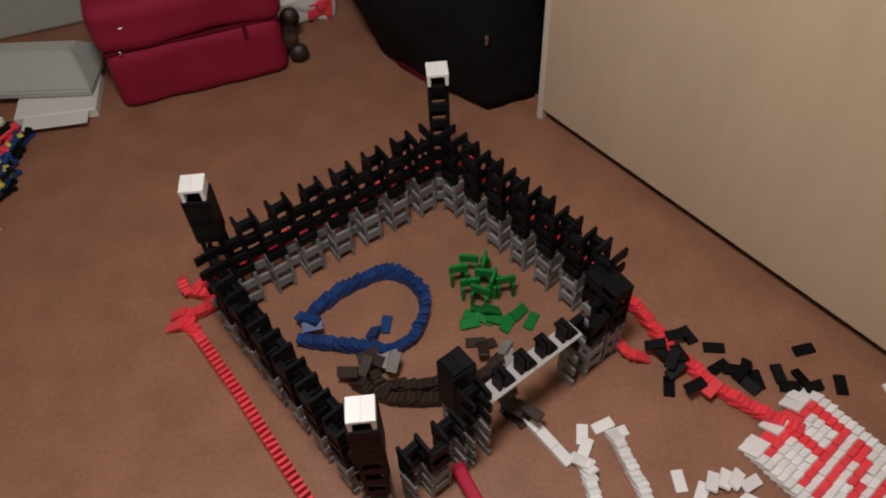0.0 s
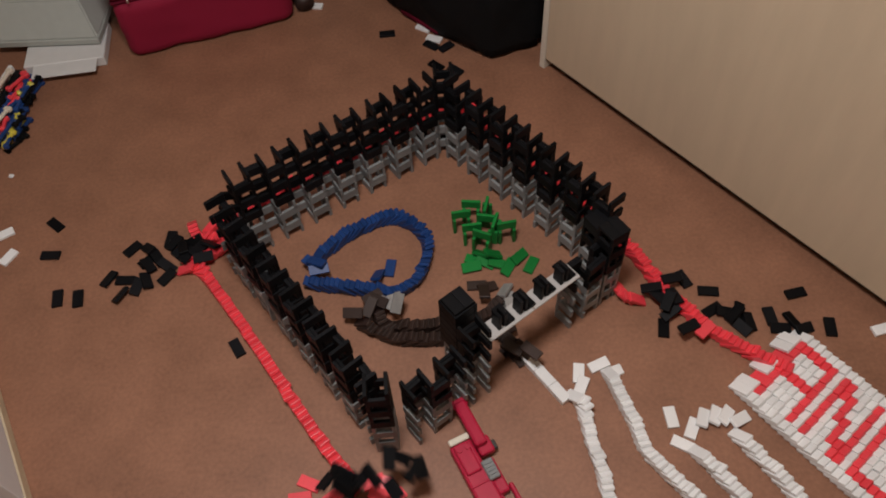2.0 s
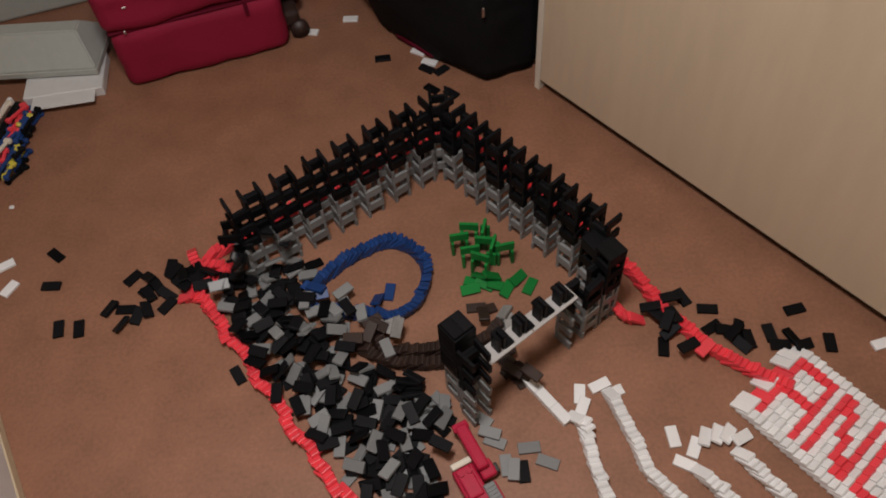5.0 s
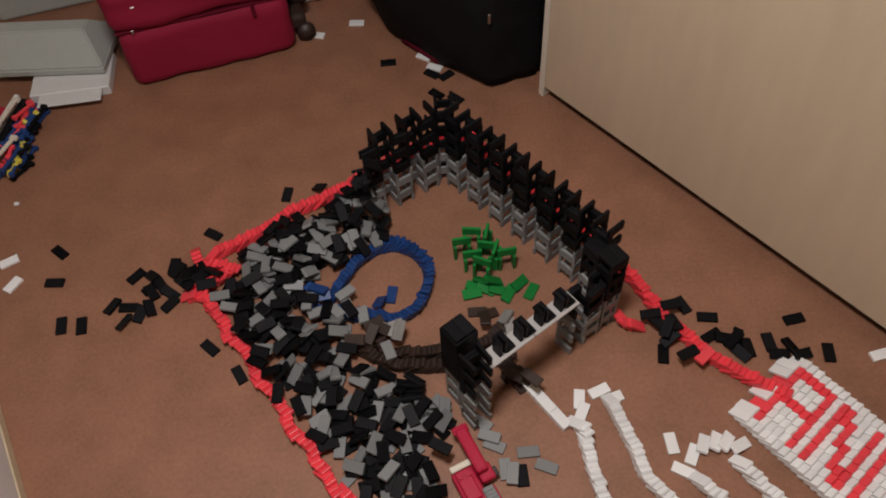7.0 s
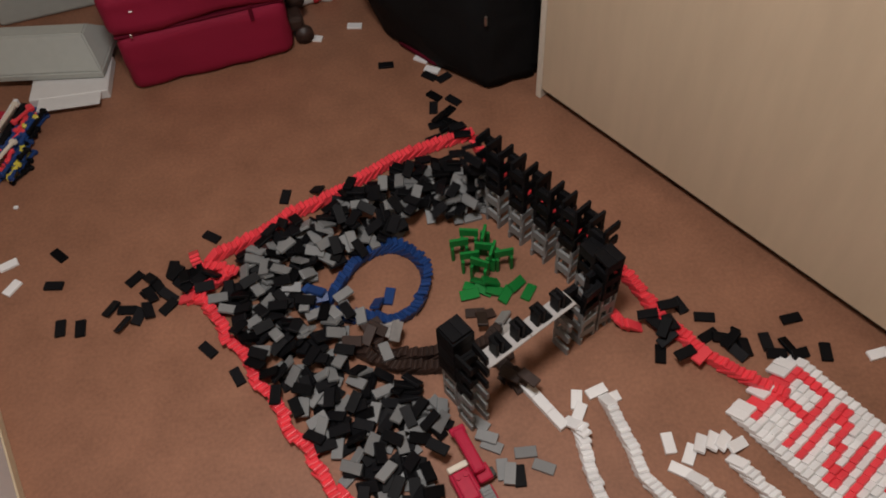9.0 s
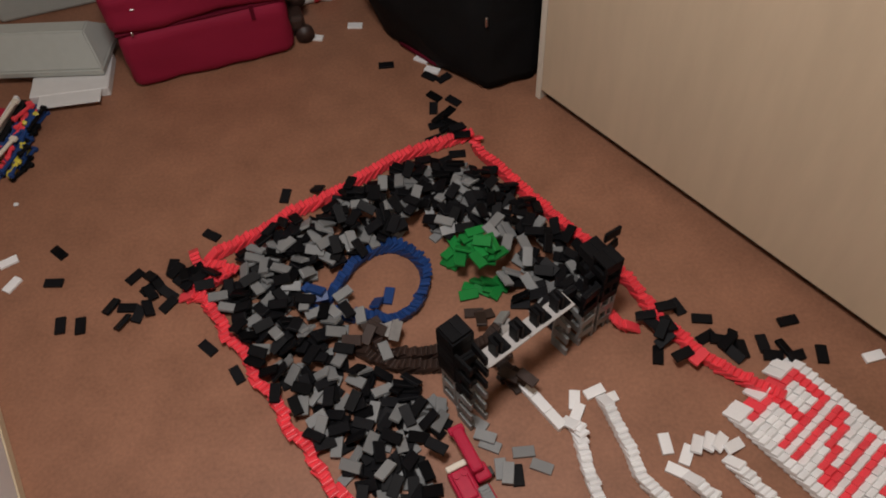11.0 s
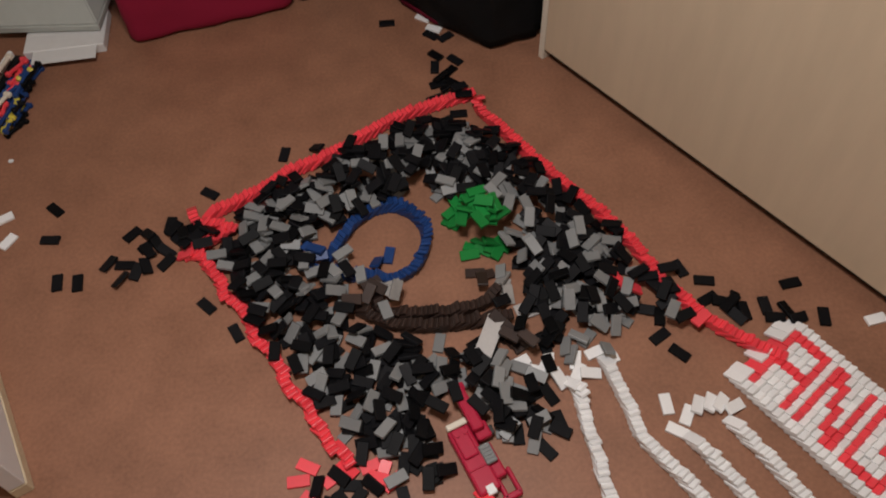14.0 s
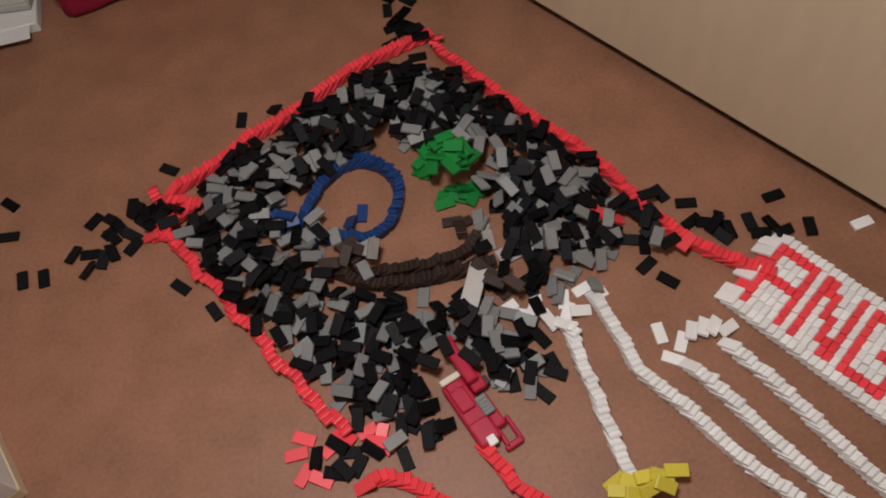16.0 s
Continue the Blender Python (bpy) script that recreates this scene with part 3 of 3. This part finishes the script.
# places where the tower tops come to rest
LEFT = [(-1.001, 1.321, -41), (-0.992, 1.223, -3), (-0.944, 1.091, 99), (-0.893, 1.087, 99), (-0.782, 1.227, 49), (-0.737, 1.188, 43), (-0.710, 1.190, -55),
        (-0.684, 1.166, -34), (-0.784, 1.132, -3), (-0.750, 1.109, 78), (-0.679, 1.133, 48), (-0.688, 1.252, 85), (-0.657, 1.215, 48), (-0.625, 1.177, 54), (-0.485, 0.923, -60),
        (-0.60, 1.19, 60), (-0.585, 1.165, 20), (-0.62, 1.225, 10), (-0.57, 1.20, -30), (-0.64, 1.20, -70)]
LEFT_W = [(-1.10, 1.225, 60), (-1.16, 1.20, 10), (-1.13, 1.30, 30), (-1.20, 1.25, 80)]
FAR = [(-0.126, 1.993, 3), (0.008, 1.928, -38), (0.053, 1.917, 37), (0.076, 1.813, -44), (0.019, 1.837, -44)]
FAR_W = [(-0.013, 2.010, -33), (0.018, 1.957, -26), (-0.228, 2.199, -5), (-0.356, 2.149, -13)]
FAR_LATE = [(0.015, 1.786, 87), (0.057, 1.766, 47), (0.021, 1.714, 16), (0.063, 1.717, -32), (0.011, 1.656, 23), (0.092, 1.639, 2), (0.069, 1.670, 64), (0.05, 1.69, 20), (0.03, 1.735, 40), (0.08, 1.66, 30)]
RIGHT_LATE = [(0.498, 0.856, 34), (0.534, 0.811, -44), (0.242, 0.663, -74), (0.177, 0.679, -76), (0.207, 0.734, 29)]
FL_OUT = [(-0.598, 1.349, -32), (-0.409, 1.473, 82), (-0.318, 1.479, -38), (-0.564, 1.001, -43)]
PLAN = {"left_b": LEFT[:], "left_w": LEFT_W[:], "far_b": FAR[:], "far_w": FAR_W[:], "far_late": FAR_LATE[:], "right_late": RIGHT_LATE[:], "right_grey": [(0.287, 0.817, 70), (0.369, 0.822, 95), (0.420, 0.905, -40), (0.33, 0.86, 50)], "out": FL_OUT[:]}
MID = Vector((-0.02, 1.10, 0))


def rest_place(colour, kind, info):
    """Where a falling piece comes to rest: x, y, yaw."""
    s, k, d, inward, a = info
    yaw = rng.uniform(0, math.pi)
    pick = None
    if kind == "tower_left" and k > 7:
        pick = "left_w" if colour == "white" else "left_b"
    elif kind == "tower_far" and k > 10:
        pick = "far_w" if colour == "white" else "far_b"
    elif kind == "tower_far" and k > 5:
        pick = "far_late"
    elif kind == "right_post":
        pick = "right_late" if colour == "black" else "right_grey"
    elif kind == "far_left" and k == 10:
        pick = "out"
    if pick and PLAN[pick]:
        x, y, ang = PLAN[pick].pop(0)
        return x, y, math.radians(ang), True
    return (*heap_place(colour, kind, info, yaw), False)


def heap_place(colour, kind, info, yaw):
    s, k, d, inward, a = info
    if kind == "tower_left" and k > 7:
        return -0.60 - abs(rng.gauss(0, 0.07)), 1.19 + rng.gauss(0, 0.05), yaw
    if kind == "tower_far" and k > 10:
        return 0.05 + rng.gauss(0, 0.06), 1.575 + rng.gauss(0, 0.03), yaw
    if kind == "tower_near" and k > 10:
        return -0.15 + rng.gauss(0, 0.07), 0.585 - abs(rng.gauss(0, 0.05)) + (0.0 if k < 14 else -0.22), yaw
    if kind.startswith("tower"):
        tow = (MID - a).normalized()
        r = rng.uniform(-0.03, 0.16)
        sd = rng.gauss(0, 0.06)
        return a.x + tow.x * r - tow.y * sd, a.y + tow.y * r + tow.x * sd, yaw
    if kind == "bridge":
        return 0.19 + rng.gauss(0, 0.05), 0.88 + rng.gauss(0, 0.05), yaw
    if kind == "near_post":
        return 0.05 + rng.gauss(0, 0.075), 0.735 + rng.gauss(0, 0.05), yaw
    if kind == "right_post":
        return 0.345 + rng.gauss(0, 0.075), 0.985 + rng.gauss(0, 0.055), yaw
    if kind == "stub":
        return -0.06 + rng.gauss(0, 0.085), 0.68 + rng.gauss(0, 0.06), yaw
    ahead = rng.uniform(-0.09, 0.05) if kind == "near_left" and s < 0.2 else rng.uniform(-0.03, 0.06)
    if kind == "far_right":
        ahead = rng.uniform(-0.03, 0.07)
    lo, hi = {"near_left": (-0.107, 0.19), "far_left": (-0.066, 0.135), "far_right": (-0.070, 0.18)}[kind]
    w = lo + (hi - lo) * (0.62 * rng.random() + 0.38 * (k + rng.random()) / 11)
    if colour == "black" and rng.random() < 0.40:
        w = rng.uniform(lo, 0.03)
    if colour == "grey":
        w = rng.uniform(lo + 0.03, hi - 0.02)
    p = a + d * (s + ahead) + inward * w
    return p.x, p.y, yaw


WORDS = {"black": "black plastic domino of the fort, later fallen in the heap", "grey": "grey plastic domino of the fort base, later fallen in the heap", "white": "white plastic domino capping the fort, later fallen"}
order = {id(r): r[0] + rng.uniform(0, 0.40) + 0.02 * r[4][1] for r in PIECES}
FORT = {}
FORT_NAMES = {"near_left": ("rampart", "black domino fort wall on grey base beside the red line", "rampart"),
              "far_left": ("rampart", "black domino fort wall on grey base before the suitcase", "rampart"),
              "far_right": ("rampart", "black domino fort wall on grey base facing the wardrobe", "rampart"),
              "stub": ("rampart", "short black domino wall stub beside the red toy machine", "rampart"),
              "near_post": ("gate_post", "tall black domino gate post beside the red toy machine", "gate post"),
              "right_post": ("gate_post", "low black and grey domino gate post by the corner", "gate post"),
              "bridge": ("gate_bridge", "black dominoes standing on the white gate bridge", "bridge"),
              "tower_left": ("fort_tower", "white-capped black domino tower that topples over outwards", "domino tower"),
              "tower_far": ("fort_tower", "white-capped black domino tower by the holdall that topples first", "domino tower"),
              "tower_near": ("fort_tower", "white-capped black domino tower by the toy machine that topples last", "domino tower"),
              "tower_right": ("fort_tower", "low black domino corner tower without a cap", "domino tower")}
PIECES.sort(key=lambda r: order[id(r)])
for t0, colour, m, kind, info in PIECES:
    x, y, yaw, planned = rest_place(colour, kind, info)
    if not planned:
        # of several likely places it slides to the lowest
        tries = [heap_place(colour, kind, info, rng.uniform(0, math.pi)) for _ in range(5)]
        x, y, yaw = min(tries, key=lambda q: drop_flat(*q, lay=False).translation.z)
    end = drop_flat(x, y, yaw)
    # a symmetric piece takes the smaller turn
    if m.to_quaternion().dot(end.to_quaternion()) ** 2 < 0.5:
        for flip in (pose(0, 0, 0, 180, 0, 0), pose(0, 0, 0, 0, 180, 0), pose(0, 0, 0, 0, 0, 180)):
            alt = end @ flip
            if m.to_quaternion().dot(alt.to_quaternion()) ** 2 > m.to_quaternion().dot(end.to_quaternion()) ** 2:
                end = alt
    if kind not in FORT:
        FORT[kind] = line_thing(*FORT_NAMES[kind])
    ob = domino(colour, m, WORDS[colour], "dominoes of the fort", FORT[kind])
    rest = 0.22 + 0.45 * math.sqrt(max(0.0, m.translation.z)) * rng.uniform(0.8, 1.1)
    lean = None
    if kind == "tower_left" and info[1] > 7:
        piv = Vector((-0.512, 1.205, 0.205))
        rot = Matrix.Translation(piv) @ Matrix.Rotation(radians(-38), 4, Vector((0.1, 1, 0))) @ Matrix.Translation(-piv)
        lean, rest = (1.03, rot @ m), 0.35
    if kind == "tower_near" and info[1] > 10:
        piv = Vector((-0.131, 0.70, 0.21))
        rot = Matrix.Translation(piv + Vector((-0.02, -0.03, -0.05))) @ Matrix.Rotation(radians(24), 4, Vector((1, -0.2, 0))) @ Matrix.Translation(-piv)
        lean, rest = (1.78, rot @ m), 0.30
    MOVES.append((ob, tumble(m, end, t0, rest, lean)))

# ---- red pull-back machine lying at the near corner ----
rm = thing("red_toy_machine", pose(TOY[0], TOY[1], 0.0, 0, 0, TOY[2]), "glossy crimson plastic domino-laying toy lying on the floor", "toy")
part("body", merge_bm(box_bm(0.155, 0.050, 0.030, 0.006, 2, at=(0.012, -0.016, 0.016)), box_bm(0.070, 0.034, 0.010, 0.004, 2, at=(-0.025, -0.018, 0.034)), box_bm(0.080, 0.026, 0.024, 0.005, 2, at=(0.030, 0.020, 0.013)),
                      cyl_bm(0.006, 0.006, 12, at=(-0.045, -0.026, 0.040)), cyl_bm(0.006, 0.006, 12, at=(-0.045, -0.008, 0.040)), box_bm(0.004, 0.046, 0.004, 0.001, at=(0.035, -0.016, 0.032))), M_TOYRED, rm)
part("arm", merge_bm(box_bm(0.108, 0.028, 0.022, 0.006, 2, at=(-0.088, 0.022, 0.040)), box_bm(0.040, 0.034, 0.020, 0.005, 2, at=(-0.036, 0.028, 0.022)), box_bm(0.020, 0.036, 0.012, 0.004, 2, at=(-0.140, 0.022, 0.040))), M_TOYRED, rm)
part("handle", merge_bm(box_bm(0.062, 0.010, 0.014, 0.003, at=(0.085, 0.040, 0.010)), box_bm(0.014, 0.042, 0.014, 0.003, at=(0.112, 0.022, 0.010)), box_bm(0.050, 0.010, 0.014, 0.003, at=(0.090, 0.010, 0.010))), M_TOYRED, rm)
part("socket", box_bm(0.022, 0.014, 0.012, 0.002, at=(-0.030, 0.046, 0.020)), M_PLINTH, rm, "dark socket")
part("motor_cover", merge_bm(box_bm(0.044, 0.025, 0.010, 0.002, at=(0.018, 0.014, 0.036)), *[box_bm(0.003, 0.018, 0.003, at=(0.006 + 0.008 * i, 0.014, 0.042)) for i in range(4)]), PLASTIC["grey"], rm, "grey ribbed cover")
part("clip", box_bm(0.022, 0.020, 0.012, 0.002, at=(0.085, -0.014, 0.026)), PLASTIC["white"], rm, "small white clip")
part("front_lip", box_bm(0.014, 0.046, 0.010, 0.002, at=(-0.068, -0.016, 0.036)), M_EDGE, rm, "pale lip")

# ---- red suitcase lying against the wall ----
sx = math.degrees(math.atan2(0.136, 0.491))
case = thing("suitcase", pose(-0.902, 1.934, 0, 0, 0, sx), "large crimson fabric suitcase lying on its back", "suitcase")
part("body", rumple(box_bm(0.512, 0.62, 0.20, 0.034, 4, at=(0.256, 0.32, 0.102)), 7, 0.007, 9), M_CASE, case, smooth=True)
part("lid", rumple(box_bm(0.530, 0.62, 0.15, 0.040, 4, at=(0.254, 0.315, 0.276)), 7, 0.012, 7), M_CASE, case, smooth=True)
part("piping", box_bm(0.506, 0.606, 0.010, 0.004, 1, at=(0.256, 0.32, 0.202)), M_CASE_DARK, case, "dark red piping and zip")
part("zip_pull", box_bm(0.006, 0.005, 0.012, 0.001, at=(0.055, 0.003, 0.212)), M_METAL, case, "small bright zip pull")
part("zip_pull", box_bm(0.012, 0.005, 0.005, 0.001, at=(0.08, 0.003, 0.290)), M_METAL, case, "small bright zip pull")
part("strap", merge_bm(box_bm(0.012, 0.008, 0.055, 0.002, at=(0.405, 0.002, 0.195))), M_CASE_DARK, case, "dark hanging strap")
for wy in (0.06, 0.14):
    part("wheel", cyl_bm(0.030, 0.030, 20, at=(0.552, wy, 0.031 if wy < 0.1 else 0.11), rot=Matrix.Rotation(radians(90), 3, "X"), bevel=0.005), M_RUBBER, case, "dark brown wheel", True)
part("wheel_housing", box_bm(0.05, 0.12, 0.05, 0.012, 2, at=(0.535, 0.12, 0.07)), M_RUBBER, case)

# ---- black holdall beside the wardrobe ----
bx = math.degrees(math.atan2(1.849 - 2.133, 0.17 + 0.103))
hold = thing("holdall", pose(0.170, 1.849, 0, 0, 0, bx), "bulky black fabric holdall with metal zip pulls", "bag")


def soft_box(sx_, sy_, sz_, at, bulge):
    bm = bmesh.new()
    bmesh.ops.create_cube(bm, size=1.0)
    bmesh.ops.subdivide_edges(bm, edges=bm.edges[:], cuts=7, use_grid_fill=True)
    for v in bm.verts:
        x, y, z = v.co
        k = 1 + bulge * (0.75 - (x * x + y * y + z * z))
        n = 0.012 * noise.noise(Vector((x, y, z)) * 3.1)
        v.co = Vector((x * sx_ * k + n, y * sy_ * k + n, z * sz_ * (1 + 0.4 * bulge * (0.75 - x * x - y * y - z * z)) + n))
    bmesh.ops.translate(bm, vec=at, verts=bm.verts)
    return bm


inv = hold.matrix_world.inverted()
bmh = bmesh.new()
for z, ring_ in ((0.004, [(0.172, 1.845), (0.345, 1.906), (0.34, 2.42), (-0.22, 2.42), (-0.095, 2.095)]), (0.24, [(0.170, 1.835), (0.348, 1.898), (0.35, 2.43), (-0.30, 2.44), (-0.165, 2.065)]), (0.50, [(0.160, 1.880), (0.345, 1.925), (0.34, 2.40), (-0.26, 2.42), (-0.14, 2.11)])):
    for x, y in ring_:
        bmh.verts.new(inv @ Vector((x, y, z)))
bmesh.ops.convex_hull(bmh, input=bmh.verts[:])
bmesh.ops.bevel(bmh, geom=bmh.edges[:], offset=0.012, segments=2, affect="EDGES")
part("body", rumple(bmh, 6, 0.012, 8), M_BAG, hold, smooth=True)
za, zb = inv @ Vector((0.176, 1.826, 0.275)), inv @ Vector((-0.005, 1.985, 0.225))
part("zip_pull", box_bm(0.007, 0.008, 0.032, 0.002, at=za), M_METAL, hold, "bright zip pull")
part("zip_pull", box_bm(0.026, 0.010, 0.009, 0.002, at=zb), M_METAL, hold, "bright zip pull")
part("handle_loop", cyl_bm(0.012, 0.16, 10, at=(-0.26, -0.012, 0.018), rot=Matrix.Rotation(radians(90), 3, "Y"), bevel=0.003), M_CASE_DARK, hold, "pinkish-brown strap on the floor", True)

# ---- cardboard boxes and card by the suitcase ----
cb = thing("carton", pose(-1.000, 1.985, 0.0385, 0, 0, 178), "grey-white cardboard carton with sloped lid", "box")
part("body", box_bm(0.38, 0.22, 0.022, 0.003, at=(0.19, -0.11, 0.011)), M_CARD, cb)
lid = bmesh.new()
bmesh.ops.create_cube(lid, size=1.0)
for v in lid.verts:
    top = v.co.z > 0
    v.co = Vector(((0.052 if top else 0.001) if v.co.x < 0 else 0.379, (-0.085 if top else -0.002) if v.co.y > 0 else (-0.135 if top else -0.219), 0.105 if top else 0.0222))
bmesh.ops.bevel(lid, geom=lid.edges[:], offset=0.004, segments=2, affect="EDGES")
part("lid", lid, M_CARD, cb)
cf = thing("flat_carton", pose(-1.005, 1.950, 0, 0, 0, 186), "flat white cardboard tray lying on the floor", "box")
part("tray", box_bm(0.24, 0.17, 0.034, 0.003, at=(0.10, -0.065, 0.0175)), M_PAPER, cf)
part("flap", box_bm(0.19, 0.055, 0.004, 0.001, at=(0.095, 0.046, 0.030)), M_PAPER, cf)
cg = thing("storage_box", pose(-1.03, 2.428, 0, 0, 0, 195.6), "pale grey plastic storage box behind the carton", "box")
part("body", box_bm(0.42, 0.30, 0.26, 0.012, 2, at=(0.21, -0.16, 0.132)), M_CARD, cg)
part("lid", box_bm(0.44, 0.32, 0.03, 0.010, 2, at=(0.21, -0.16, 0.278)), M_CARD, cg)

# ---- construction-toy rods heaped by the card ----
trng = random.Random(3)
cols = ["red", "blue", "blue", "black", "blue", "red", "yellow", "blue"]
for k in range(46):
    ln = trng.uniform(0.03, 0.10)
    x, y = -1.232 + 0.018 * (k % 4) + trng.gauss(0, 0.007), 1.735 + trng.uniform(-0.13, 0.13)
    yaw = trng.gauss(74, 12)
    rod = tagged(mesh_ob("toy_rod", merge_bm(cyl_bm(0.0058, ln, 8, rot=Matrix.Rotation(radians(90), 3, "Y")), box_bm(0.014, 0.020, 0.014, 0.003, at=(ln / 2, 0, 0)), box_bm(0.014, 0.016, 0.016, 0.003, at=(-ln / 2, 0, 0))), PLASTIC[cols[k % 8]]),
                 cols[k % 8] + " plastic construction-toy rod in a heap", "toy rod", "heap of construction-toy rods")
    rod.matrix_world = pose(x, y, 0.0085 + 0.012 * (k % 3), trng.uniform(-4, 4), trng.uniform(-5, 5), yaw)
for x, y, ln, yaw in ((-1.262, 1.80, 0.16, 80), (-1.228, 1.66, 0.12, 72)):
    rod = tagged(mesh_ob("toy_rod", merge_bm(cyl_bm(0.006, ln, 10, rot=Matrix.Rotation(radians(90), 3, "Y")), box_bm(0.016, 0.022, 0.014, 0.003, at=(ln / 2, 0, 0))), M_EDGE), "long cream plastic construction-toy rod on the heap", "toy rod", "heap of construction-toy rods")
    rod.matrix_world = pose(x, y, 0.052, 0, 3, yaw)
tagged(mesh_ob("crumb", box_bm(0.014, 0.012, 0.008, 0.003, 1, at=(-1.165, 1.502, 0.004)), PLASTIC["white"]), "small white plastic bit on the floor", "toy piece")

tr = thing("toy_track", pose(-1.305, 1.74, 0, 0, 0, 80), "white, black and red toy track lying beside the rods", "toy track")
part("rail", box_bm(0.34, 0.014, 0.030, 0.002, at=(0.02, -0.006, 0.016)), PLASTIC["white"], tr, "white rail")
part("bed", box_bm(0.34, 0.022, 0.014, 0.002, at=(0.02, -0.0255, 0.008)), PLASTIC["black"], tr, "black track bed")
part("side_panel", box_bm(0.30, 0.050, 0.024, 0.003, at=(-0.01, 0.028, 0.013)), M_TOYRED, tr, "dark red side panel")

# white carrier with red rim behind the suitcase
cr = thing("carrier_bag", pose(-0.40, 2.40, 0, 0, 0, 20), "white plastic carrier bag with red print", "bag")
part("body", soft_box(0.20, 0.14, 0.10, (0, 0, 0.053), 0.2), M_PAPER, cr, smooth=True)
part("print_band", soft_box(0.08, 0.146, 0.06, (0.05, -0.004, 0.045), 0.2), PLASTIC["red"], cr, "red printed band", True)


# ---- movement ----
def motions():
    for ob, rows in MOVES:
        walk(ob, rows)


motions()
